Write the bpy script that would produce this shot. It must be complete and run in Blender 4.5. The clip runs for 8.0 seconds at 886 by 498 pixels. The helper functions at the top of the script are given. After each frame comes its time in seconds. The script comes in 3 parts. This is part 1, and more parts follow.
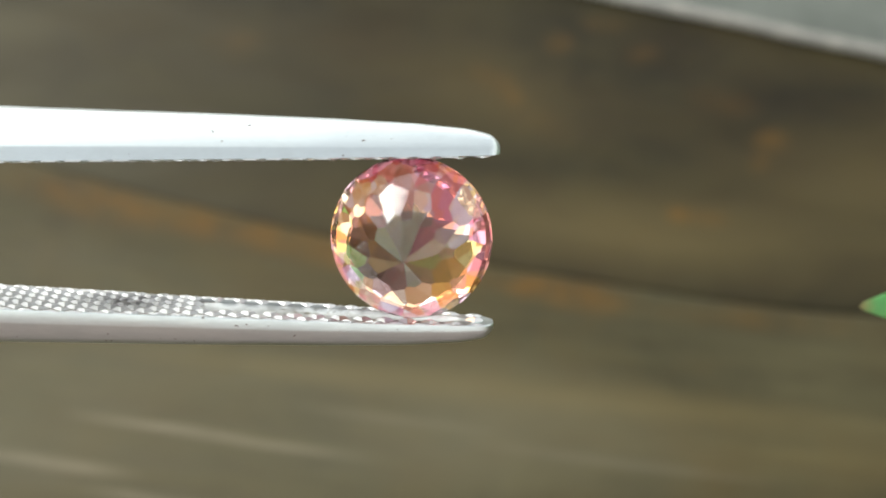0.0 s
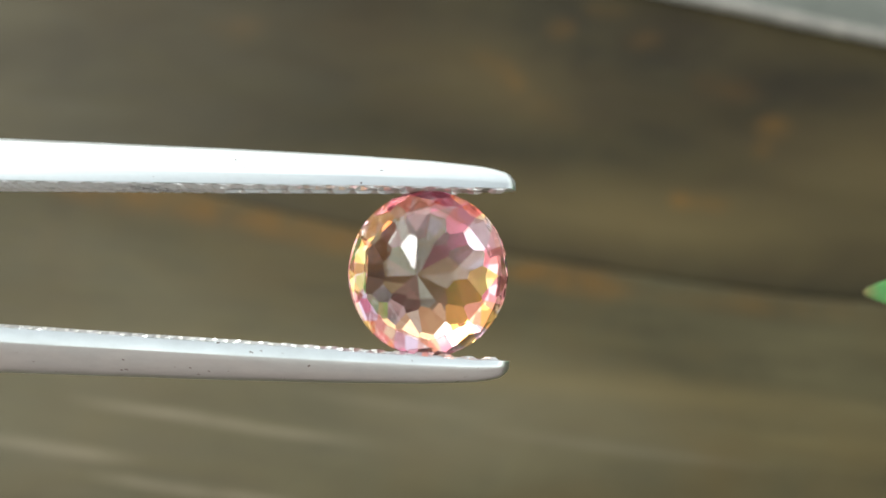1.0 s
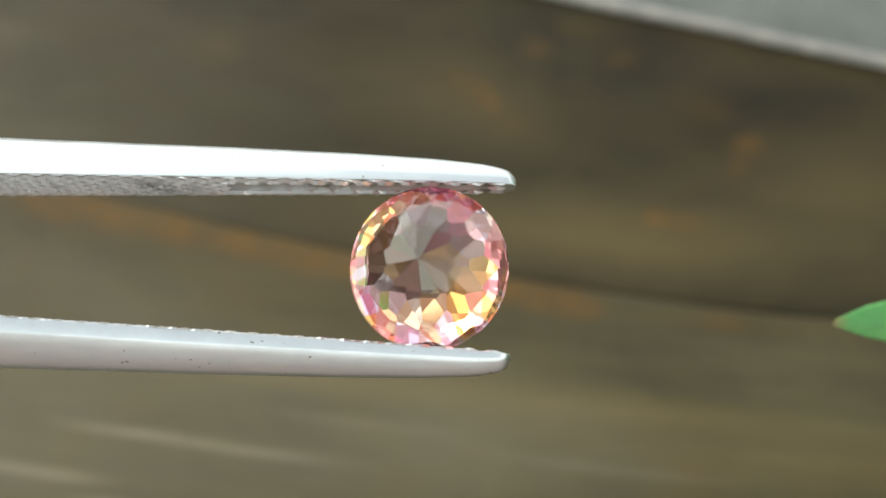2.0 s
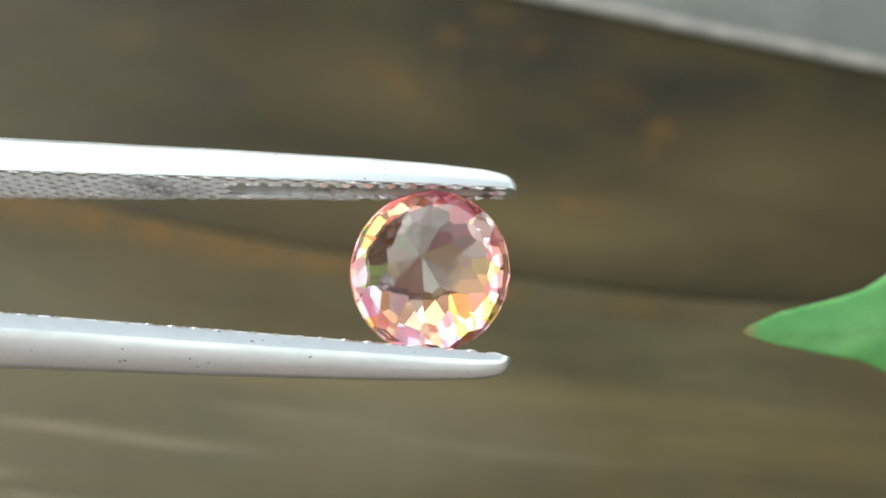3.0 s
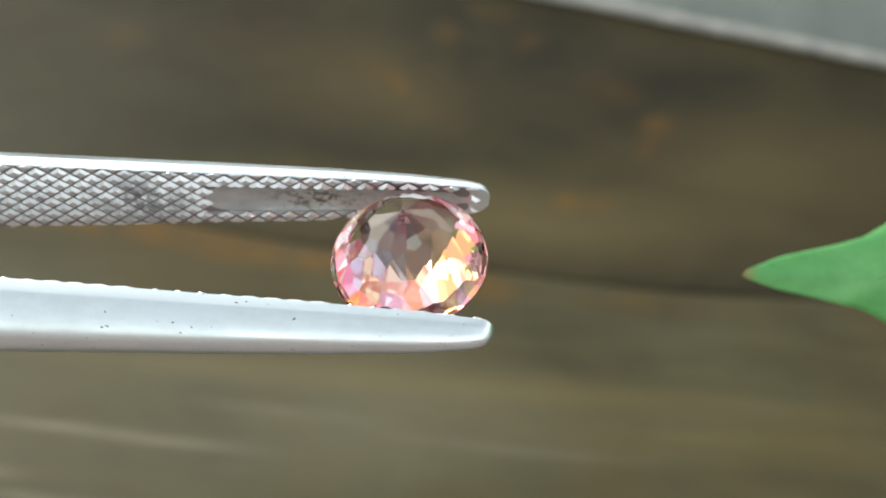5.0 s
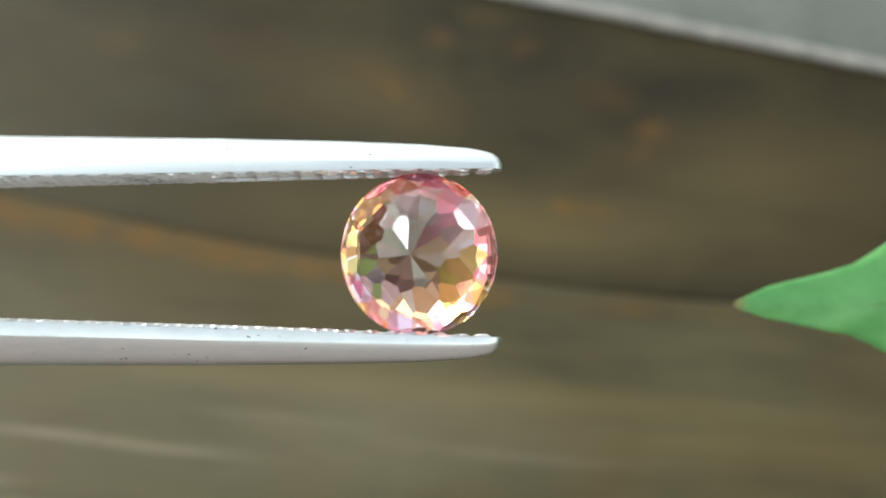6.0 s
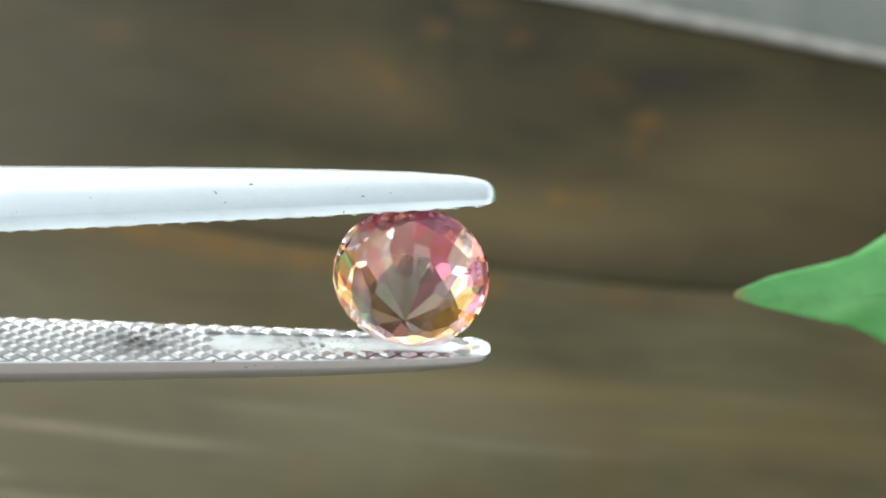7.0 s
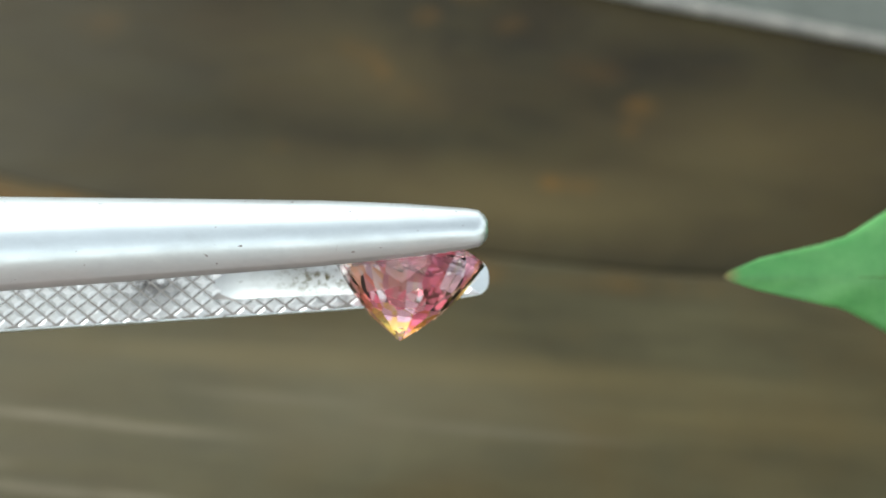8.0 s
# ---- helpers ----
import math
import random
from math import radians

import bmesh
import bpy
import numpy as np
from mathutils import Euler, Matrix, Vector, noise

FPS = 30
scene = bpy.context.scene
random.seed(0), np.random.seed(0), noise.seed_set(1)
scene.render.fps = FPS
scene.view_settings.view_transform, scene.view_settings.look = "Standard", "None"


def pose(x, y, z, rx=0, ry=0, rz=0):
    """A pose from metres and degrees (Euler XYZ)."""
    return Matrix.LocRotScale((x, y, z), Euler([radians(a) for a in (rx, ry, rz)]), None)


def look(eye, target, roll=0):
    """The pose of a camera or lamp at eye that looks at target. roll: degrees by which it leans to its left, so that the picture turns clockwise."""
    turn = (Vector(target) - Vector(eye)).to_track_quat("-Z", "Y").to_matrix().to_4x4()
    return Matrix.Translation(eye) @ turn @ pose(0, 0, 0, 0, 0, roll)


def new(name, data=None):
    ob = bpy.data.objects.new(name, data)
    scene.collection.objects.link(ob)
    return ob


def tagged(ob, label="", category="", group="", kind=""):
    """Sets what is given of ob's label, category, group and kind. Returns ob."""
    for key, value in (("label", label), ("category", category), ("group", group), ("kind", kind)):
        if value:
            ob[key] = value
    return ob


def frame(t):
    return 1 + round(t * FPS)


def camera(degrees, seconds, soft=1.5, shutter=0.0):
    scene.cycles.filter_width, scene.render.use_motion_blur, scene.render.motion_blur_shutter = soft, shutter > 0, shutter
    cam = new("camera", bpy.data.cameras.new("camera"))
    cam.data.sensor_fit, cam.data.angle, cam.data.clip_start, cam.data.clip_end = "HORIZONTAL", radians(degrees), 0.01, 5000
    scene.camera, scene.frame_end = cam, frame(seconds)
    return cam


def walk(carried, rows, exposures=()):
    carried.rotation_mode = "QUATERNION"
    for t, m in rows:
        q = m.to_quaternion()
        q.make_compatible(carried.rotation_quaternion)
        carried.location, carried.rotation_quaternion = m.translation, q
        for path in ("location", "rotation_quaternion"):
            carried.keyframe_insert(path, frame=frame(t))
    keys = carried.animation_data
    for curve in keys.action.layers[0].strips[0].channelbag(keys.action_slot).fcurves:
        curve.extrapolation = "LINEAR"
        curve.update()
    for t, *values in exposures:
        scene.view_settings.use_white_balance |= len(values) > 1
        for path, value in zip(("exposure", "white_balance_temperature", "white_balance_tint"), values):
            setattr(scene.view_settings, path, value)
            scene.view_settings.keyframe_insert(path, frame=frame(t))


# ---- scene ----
MM = 0.001


# ---- camera and its walk ----
def smooth(table, t):
    """Values of a table of rows (t, ...) at the time t, on a smooth curve through the rows."""
    n = len(table)
    if t <= table[0][0]:
        return list(table[0][1:])
    if t >= table[-1][0]:
        return list(table[-1][1:])
    i = max(k for k in range(n - 1) if table[k][0] <= t)
    a, b = table[i], table[i + 1]
    h = b[0] - a[0]
    u = (t - a[0]) / h
    out = []
    for c in range(1, len(a)):
        def slope(k):
            if k == 0 or k == n - 1:
                return 0.0
            d0 = (table[k][c] - table[k - 1][c]) / (table[k][0] - table[k - 1][0])
            d1 = (table[k + 1][c] - table[k][c]) / (table[k + 1][0] - table[k][0])
            return 0.0 if d0 * d1 <= 0 else 2 * d0 * d1 / (d0 + d1)
        m0, m1 = slope(i) * h, slope(i + 1) * h
        out.append((2 * u**3 - 3 * u**2 + 1) * a[c] + (u**3 - 2 * u**2 + u) * m0
                   + (3 * u**2 - 2 * u**3) * b[c] + (u**3 - u**2) * m1)
    return out


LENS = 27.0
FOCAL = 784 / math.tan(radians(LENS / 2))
PITCH = 50.0
EYE = Vector((0, 0, 0.128))
BASE = Matrix.Translation(EYE) @ pose(0, 0, 0, 90 - PITCH, 0, 0)

# seconds, then turn to the side, nod and lean of the camera in degrees
TURNS = [
    (0.0, 0.086, -0.134, 0), (0.1, 0.10, -0.22, 0), (0.2, 0.12, -0.43, 0), (0.3, 0.14, -0.74, 0), (0.4, 0.155, -1.03, 0),
    (0.5, 0.166, -1.111, 0), (0.7, 0.165, -1.0, 0), (0.9, 0.16, -0.72, 0), (1.1, 0.13, -0.42, 0), (1.3, 0.06, -0.16, 0),
    (1.5, 0, 0, 0), (1.7, -0.003, 0.11, -0.05), (2.8, -3.234, -0.359, -0.8), (3.5, -3.2, -0.42, -0.9),
    (4.0, -3.248, -0.529, -1.0), (4.5, -3.259, -0.542, -1.1), (6.0, -3.458, -0.296, -1.35), (6.5, -3.505, -0.394, -1.4),
    (7.0, -3.599, -0.578, -1.5), (7.5, -3.718, -0.84, -1.7), (8.0, -3.786, -1.003, -1.9)]


def camera_at(t):
    yaw, nod, lean = smooth(TURNS, t)
    return BASE @ pose(0, 0, 0, 0, yaw, 0) @ pose(0, 0, 0, nod, 0, 0) @ pose(0, 0, 0, 0, 0, lean)


TIMES = [k / 10 for k in range(81)]
cam = camera(LENS, 8.0, soft=1.8, shutter=0.4)
cam.data.dof.use_dof = True
cam.data.dof.focus_distance = 0.0675
cam.data.dof.aperture_fstop = 82
walk(cam, [(t, camera_at(t)) for t in TIMES], exposures=[(0, 1.05, 6900, 10.3), (1.7, 1.05, 6900, 10.3), (2.8, 1.12, 6750, 9.8), (3.5, 1.13, 6700, 9.8), (4.5, 1.06, 6500, 8.3), (5.8, 1.10, 6650, 8.8), (6.5, 1.12, 6600, 8.8), (7, 1.10, 6550, 8.3), (7.5, 1.01, 6450, 7.8), (8, 1.02, 6500, 8.3)])

# ---- light ----
SUN_HEIGHT, SUN_TURN = 45.0, -48.0     # degrees; turn clockwise from +y
world = bpy.data.worlds.new("sky")
world.use_nodes = True
scene.world = world
wt = world.node_tree
sky = wt.nodes.new("ShaderNodeTexSky")
sky.sky_type = "NISHITA"
sky.sun_disc = False
sky.sun_elevation = radians(SUN_HEIGHT)
sky.sun_rotation = radians(SUN_TURN)
sky.air_density, sky.dust_density = 1.0, 0.6
wt.nodes["Background"].inputs["Strength"].default_value = 0.175
veil = wt.nodes.new("ShaderNodeHueSaturation")     # thin white cloud over the blue
veil.inputs["Saturation"].default_value = 0.22
wt.links.new(sky.outputs[0], veil.inputs["Color"])
wt.links.new(veil.outputs[0], wt.nodes["Background"].inputs["Color"])
sun = new("sun", bpy.data.lights.new("sun", "SUN"))
sun.data.energy, sun.data.angle, sun.data.color = 1.55, radians(30.0), (0.94, 0.98, 0.97)
to_sun = Vector((math.sin(radians(SUN_TURN)) * math.cos(radians(SUN_HEIGHT)),
                 math.cos(radians(SUN_TURN)) * math.cos(radians(SUN_HEIGHT)), math.sin(radians(SUN_HEIGHT))))
sun.matrix_basis = look(to_sun * 3, (0, 0, 0))


# ---- materials ----
class Nodes:
    """A short way to write a node material."""

    def __init__(self, name):
        self.mat = bpy.data.materials.new(name)
        self.mat.use_nodes = True
        self.tree = self.mat.node_tree
        self.bsdf = self.tree.nodes["Principled BSDF"]
        self.out = self.tree.nodes["Material Output"]

    def put(self, socket, value):
        if isinstance(value, bpy.types.NodeSocket):
            self.tree.links.new(value, socket)
        elif isinstance(value, tuple) and len(value) == 3 and socket.type == "RGBA":
            socket.default_value = (*value, 1)
        else:
            socket.default_value = value

    def math(self, op, a, b=0.0, clamp=False):
        n = self.tree.nodes.new("ShaderNodeMath")
        n.operation, n.use_clamp = op, clamp
        self.put(n.inputs[0], a)
        self.put(n.inputs[1], b)
        return n.outputs[0]

    def place(self, scale=(1, 1, 1), turn=(0, 0, 0), shift=(0, 0, 0)):
        c = self.tree.nodes.new("ShaderNodeTexCoord")
        r = self.tree.nodes.new("ShaderNodeMapping")
        self.put(r.inputs["Vector"], c.outputs["Object"])
        r.inputs["Rotation"].default_value = turn
        m = self.tree.nodes.new("ShaderNodeMapping")
        self.put(m.inputs["Vector"], r.outputs[0])
        m.inputs["Scale"].default_value = scale
        m.inputs["Location"].default_value = shift
        return m.outputs[0]

    def noise(self, vec, scale, detail=4, rough=0.55, distortion=0.0):
        n = self.tree.nodes.new("ShaderNodeTexNoise")
        self.put(n.inputs["Vector"], vec)
        n.inputs["Scale"].default_value, n.inputs["Detail"].default_value = scale, detail
        n.inputs["Roughness"].default_value, n.inputs["Distortion"].default_value = rough, distortion
        return n.outputs["Fac"]

    def ramp(self, fac, stops):
        n = self.tree.nodes.new("ShaderNodeValToRGB")
        self.put(n.inputs[0], fac)
        e = n.color_ramp.elements
        while len(e) < len(stops):
            e.new(0.5)
        for k, (p, col) in enumerate(stops):
            e[k].position, e[k].color = p, (*col, 1)
        return n.outputs[0]

    def span(self, fac, lo, hi, a=0.0, b=1.0):
        n = self.tree.nodes.new("ShaderNodeMapRange")
        self.put(n.inputs[0], fac)
        for k, v in enumerate((lo, hi, a, b)):
            n.inputs[k + 1].default_value = v
        return n.outputs[0]

    def mix(self, fac, a, b):
        n = self.tree.nodes.new("ShaderNodeMix")
        n.data_type = "RGBA"
        self.put(n.inputs[0], fac)
        self.put(n.inputs[6], a)
        self.put(n.inputs[7], b)
        return n.outputs[2]

    def bump(self, height, strength, distance):
        n = self.tree.nodes.new("ShaderNodeBump")
        n.inputs["Strength"].default_value, n.inputs["Distance"].default_value = strength, distance
        self.put(n.inputs["Height"], height)
        self.put(self.bsdf.inputs["Normal"], n.outputs[0])

    def xyz(self, vec):
        n = self.tree.nodes.new("ShaderNodeSeparateXYZ")
        self.put(n.inputs[0], vec)
        return n.outputs

    def set(self, **values):
        for key, value in values.items():
            self.put(self.bsdf.inputs[key.replace("_", " ")], value)
        return self.mat


def blob(n, x, y, rx, ry, turn=0.0):
    """1 in the middle of an oval mark at (x, y) mm, with radii in mm, falling to 0 at its rim."""
    c, s = math.cos(radians(turn)), math.sin(radians(turn))
    p = n.xyz(n.place())
    dx, dy = n.math("SUBTRACT", p[0], x * MM), n.math("SUBTRACT", p[1], y * MM)
    a = n.math("DIVIDE", n.math("ADD", n.math("MULTIPLY", dx, c), n.math("MULTIPLY", dy, s)), rx * MM)
    b = n.math("DIVIDE", n.math("SUBTRACT", n.math("MULTIPLY", dy, c), n.math("MULTIPLY", dx, s)), ry * MM)
    d = n.math("SQRT", n.math("ADD", n.math("MULTIPLY", a, a), n.math("MULTIPLY", b, b)))
    return n.span(d, 1.0, 0.1)


GRAIN_TURN = radians(9)


def groove_y(x):
    """The line, in mm, on which the two middle planks meet."""
    u = max(-50.0, min(45.0, x)) - 5.9
    return 104.6 - 0.215 * u + 0.0016 * u * u - (0.36 * (x + 50) if x < -50 else 0) - (0.09 * (x - 45) if x > 45 else 0)


def seam(x):
    """Half of the gap between those planks, in mm: open to one side, closing to the other."""
    return 0.01 + 0.015 * min(1.0, max(0.0, (x + 8) / 14))


def wood(name, dark, pale, marks, streaks, light_patches, bands, grain):
    n = Nodes(name)
    fine = n.noise(n.place((8, 60, 40), (0, 0, GRAIN_TURN)), 11, 6, 0.6, 0.4)
    broad = n.noise(n.place((7, 20, 20), (0, 0, GRAIN_TURN), (3, 1, 0)), 4.0, 3, 0.5, 0.8)
    cloud = n.noise(n.place((1, 1.3, 1), shift=(7, 2, 0)), 75, 5, 0.65, 0.5)
    fac = n.math("ADD", n.math("MULTIPLY", fine, 0.6 * grain), n.math("ADD", n.math("MULTIPLY", broad, 0.4 * grain), n.math("MULTIPLY", cloud, 1 - grain)))
    col = n.ramp(fac, [(0.37, dark), (0.5, tuple((a + b) / 2 for a, b in zip(dark, pale))), (0.63, pale)])
    rusty = n.noise(n.place((1, 1.2, 1), shift=(1, 5, 0)), 48, 4, 0.6, 0.3)
    col = n.mix(n.span(rusty, 0.42, 0.66, 0.0, 0.55), col, tuple(a * b for a, b in zip(pale, (1.02, 0.80, 0.55))))
    for x, y, rx, ry, turn, power in bands:
        m = n.math("MULTIPLY", blob(n, x, y, rx, ry, turn), n.span(broad, 0.3, 0.65, 0.35, power))
        col = n.mix(m, col, (0.106, 0.081, 0.031))
    # broad pale patches: haze and light painted into the wood colour
    for x, y, rx, ry, power in light_patches:
        m = n.math("MULTIPLY", blob(n, x, y, rx, ry, -9), n.span(broad, 0.3, 0.7, 0.5 * power, power))
        col = n.mix(m, col, (0.130, 0.119, 0.074))
    ginger = (0.098, 0.049, 0.008)
    speck = n.noise(n.place(), 330, 3, 0.6)
    for x, y, rx, ry, turn, power in marks:
        m = n.math("MULTIPLY", blob(n, x, y, rx, ry, turn), n.span(speck, 0.3, 0.62, 0.15 * power, 0.8 * power))
        col = n.mix(m, col, ginger)
    for x, y, rx, ry, power in streaks:
        m = n.math("MULTIPLY", blob(n, x, y, rx, ry, -9), n.span(fine, 0.35, 0.6, 0.1, 0.75 * power))
        col = n.mix(m, col, (0.24, 0.21, 0.15))
    n.bump(n.math("ADD", n.math("MULTIPLY", fine, grain), n.math("MULTIPLY", cloud, 0.5)), 0.5, 0.0006)
    return n.set(Base_Color=col, Roughness=n.span(fine, 0.3, 0.7, 0.45, 0.65), Specular_IOR_Level=0.12)


FAR_MARKS = [(4.8, 128.4, 3.6, 2.0, -40, 0.6), (6.5, 126.2, 2.4, 1.4, -50, 0.45), (30.9, 120.2, 2.4, 2.2, 0, 0.85), (21.4, 111.0, 1.6, 1.6, 0, 0.9),
             (24.2, 110.6, 2.8, 1.6, -8, 0.5), (11.3, 133.6, 2.2, 1.9, 30, 0.6), (-21.1, 133.6, 4.0, 2.6, 0, 0.3),
             (19.4, 132.0, 2.6, 1.8, 20, 0.35), (-3.8, 116.5, 1.6, 1.2, 0, 0.3), (27.0, 125.5, 4.5, 2.4, -20, 0.3),
             (29.5, 117.5, 2.0, 1.5, 60, 0.4), (8.5, 123.0, 6.0, 3.0, -30, 0.2), (16.0, 136.5, 3.0, 1.8, 0, 0.35)]
NEAR_MARKS = [(11.5, 101.4, 7, 2.2, -10, 1.0), (8.0, 102.6, 6, 1.8, -11, 1.0), (-20.0, 109.6, 11, 2.8, -15, 1.0), (-32.0, 112.8, 12, 3.2, -17, 1.0), (-10.0, 106.6, 9, 2.6, -14, 1.0),
              (-2.0, 104.4, 8, 2.1, -12, 0.9), (28.0, 98.8, 14, 1.8, -6, 0.4)]
# pale grain streaks, brightened to paint in sun patches low at the left
STREAKS = [(-14.0, 85.6, 9.5, 0.6, 0.45), (-24.0, 87.6, 9.0, 0.7, 0.7), (-19.5, 79.8, 11.0, 0.8, 0.7), (-5.0, 88.4, 10.0, 0.6, 0.2),
           (14.0, 84.0, 16.0, 0.7, 0.2), (-33.0, 84.0, 9.0, 1.0, 0.6)]
wood_far = wood("dark_weathered_wood", (0.0105, 0.0084, 0.0027), (0.0255, 0.0214, 0.0075), FAR_MARKS, [], [(-52, 124, 46, 44, 0.45)],
                [(40, 114, 22, 9, 0, 0.3), (2, 127, 18, 9, -20, 0.25), (14, 109, 40, 7, -9, 0.55)], 0.2)
wood_near = wood("grey_weathered_wood", (0.0295, 0.0258, 0.0112), (0.058, 0.0513, 0.0236), NEAR_MARKS, STREAKS, [(-44, 88, 50, 26, 0.55), (2, 88, 24, 9, 0.5)],
                 [(14, 90.0, 34, 2.6, -7, 0.6), (-12, 93.5, 26, 2.0, -8, 0.4), (30, 84.5, 24, 3.0, -7, 0.3)], 0.6)


def make_steel(name, base, rough, grime, specks=False):
    n = Nodes(name)
    brushed = n.noise(n.place((60, 900, 900)), 1.0, 5, 0.6)
    pits = n.noise(n.place((1, 1.6, 1.6)), 3000, 2, 0.5)
    dirt = n.noise(n.place(), 420, 5, 0.65)
    smudge = n.noise(n.place((0.5, 1, 1), shift=(3, 0, 1)), 800, 5, 0.65)
    col = n.mix(n.span(smudge, 0.38, 0.66, 0.0, 0.5), base, tuple(0.72 * c for c in base))
    col = n.mix(n.span(pits, 0.72, 0.76), col, (0.09, 0.07, 0.05))
    col = n.mix(n.span(dirt, 0.5, 0.75, 0.0, grime), col, (0.12, 0.085, 0.05))
    if specks:
        m = n.math("MULTIPLY", blob(n, -3.6, -0.5, 2.4, 0.9), n.span(n.noise(n.place(shift=(0.02, 0.01, 0)), 3000, 5, 0.75), 0.49, 0.58, 0.0, 0.95))
        col = n.mix(m, col, (0.10, 0.085, 0.03))
    n.bump(brushed, 0.3, 0.00004)
    return n.set(Base_Color=col, Metallic=n.span(pits, 0.72, 0.76, 1.0, 0.2), Roughness=n.math("ADD", n.span(brushed, 0.3, 0.7, rough, rough + 0.1), n.span(smudge, 0.35, 0.7, 0.0, 0.12)))


steel = make_steel("satin_steel", (0.69, 0.775, 0.775), 0.26, 0.05)
steel_tip = make_steel("worn_steel", (0.58, 0.615, 0.60), 0.42, 0.3, True)


def make_knurl_steel():
    n = Nodes("knurled_steel")
    dirt = n.noise(n.place(), 700, 5, 0.7)
    spot = n.math("MULTIPLY", blob(n, -10.4, -0.5, 2.4, 1.7, 15), n.span(dirt, 0.38, 0.52, 0.0, 0.95))
    few = n.span(n.noise(n.place(shift=(0.1, 0, 0)), 900, 3, 0.6), 0.60, 0.74, 0.0, 0.4)
    col = n.mix(n.math("MAXIMUM", spot, few), (0.64, 0.665, 0.655), (0.03, 0.024, 0.018))
    n.bump(dirt, 0.2, 0.00006)
    return n.set(Base_Color=col, Metallic=n.math("SUBTRACT", 0.9, n.math("MULTIPLY", spot, 0.8)), Roughness=0.4)


knurl_steel = make_knurl_steel()
groove_steel = make_steel("grimy_steel", (0.30, 0.29, 0.27), 0.45, 0.5)


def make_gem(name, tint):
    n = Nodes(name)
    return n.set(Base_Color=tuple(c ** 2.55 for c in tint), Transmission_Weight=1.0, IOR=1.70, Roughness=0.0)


# pink and peach body colour; other tints paint in mirrored plants, wood and sky
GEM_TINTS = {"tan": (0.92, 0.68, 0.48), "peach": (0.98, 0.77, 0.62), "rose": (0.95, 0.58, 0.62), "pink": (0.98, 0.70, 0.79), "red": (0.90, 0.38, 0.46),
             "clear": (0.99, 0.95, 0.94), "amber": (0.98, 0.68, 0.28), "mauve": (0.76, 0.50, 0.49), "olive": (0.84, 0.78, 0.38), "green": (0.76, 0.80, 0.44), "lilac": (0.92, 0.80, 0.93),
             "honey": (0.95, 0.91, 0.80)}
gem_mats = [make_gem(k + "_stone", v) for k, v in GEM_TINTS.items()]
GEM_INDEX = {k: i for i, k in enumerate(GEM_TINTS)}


def make_leaf_mat():
    n = Nodes("fresh_green_leaf")
    mottle = n.noise(n.place((1, 1.6, 1)), 260, 5, 0.65)
    cells = n.noise(n.place(), 1500, 3, 0.6)
    col = n.ramp(mottle, [(0.3, (0.075, 0.31, 0.085)), (0.7, (0.19, 0.52, 0.17))])
    tip = blob(n, 0.0, 0.0, 0.9, 0.9)
    col = n.mix(n.math("MULTIPLY", tip, 0.9), col, (0.30, 0.20, 0.08))
    n.bump(n.math("ADD", mottle, n.math("MULTIPLY", cells, 0.4)), 0.4, 0.0003)
    n.set(Base_Color=col, Roughness=0.42)
    t = n.tree.nodes.new("ShaderNodeBsdfTranslucent")
    n.put(t.inputs["Color"], n.mix(0.5, col, (0.10, 0.45, 0.04)))
    m = n.tree.nodes.new("ShaderNodeMixShader")
    m.inputs[0].default_value = 0.35
    n.tree.links.new(n.bsdf.outputs[0], m.inputs[1])
    n.tree.links.new(t.outputs[0], m.inputs[2])
    n.tree.links.new(m.outputs[0], n.out.inputs["Surface"])
    return n.mat


leaf_mat = make_leaf_mat()


def make_plain(name, a, b, scale, rough, metal=0.0, bump=0.0004):
    n = Nodes(name)
    f = n.noise(n.place(), scale, 5, 0.6)
    g = n.noise(n.place(), scale * 9, 4, 0.6)
    n.bump(g, 0.4, bump)
    return n.set(Base_Color=n.ramp(n.math("ADD", n.math("MULTIPLY", f, 0.7), n.math("MULTIPLY", g, 0.3)), [(0.35, a), (0.65, b)]),
                 Roughness=rough, Metallic=metal, Specular_IOR_Level=0.2)


slab_mat = make_plain("dull_grey_metal", (0.068, 0.078, 0.066), (0.108, 0.120, 0.103), 90, 0.5)
slab_edge_mat = make_plain("worn_pale_edge", (0.16, 0.16, 0.145), (0.30, 0.29, 0.25), 420, 0.5)
# unseen ground, toned pinkish to throw light up at the tweezers and stone
ground_mat = make_plain("bounce_ground", (0.185, 0.138, 0.122), (0.265, 0.205, 0.182), 6, 0.85, 0.0, 0.003)
stem_mat = make_plain("green_stem", (0.06, 0.16, 0.04), (0.11, 0.24, 0.06), 200, 0.5)


# ---- building helpers ----
def part(name, bm, material, parent=None, label="", flat=True):
    me = bpy.data.meshes.new(name)
    bmesh.ops.recalc_face_normals(bm, faces=bm.faces)
    bm.to_mesh(me)
    bm.free()
    for m in (material if isinstance(material, list) else [material]):
        me.materials.append(m)
    for p in me.polygons:
        p.use_smooth = not flat
    ob = new(name, me)
    if parent is not None:
        ob.parent = parent
    if label:
        ob["label"] = label
    return ob


def loft(bm, rings, closed=True, caps=True):
    """Joins rings of equally many points into a skin."""
    vs = [[bm.verts.new(p) for p in ring] for ring in rings]
    n = len(rings[0])
    for a, b in zip(vs, vs[1:]):
        for k in range(n if closed else n - 1):
            bm.faces.new((a[k], a[(k + 1) % n], b[(k + 1) % n], b[k]))
    if caps:
        bm.faces.new(vs[0])
        bm.faces.new(vs[-1][::-1])
    return vs


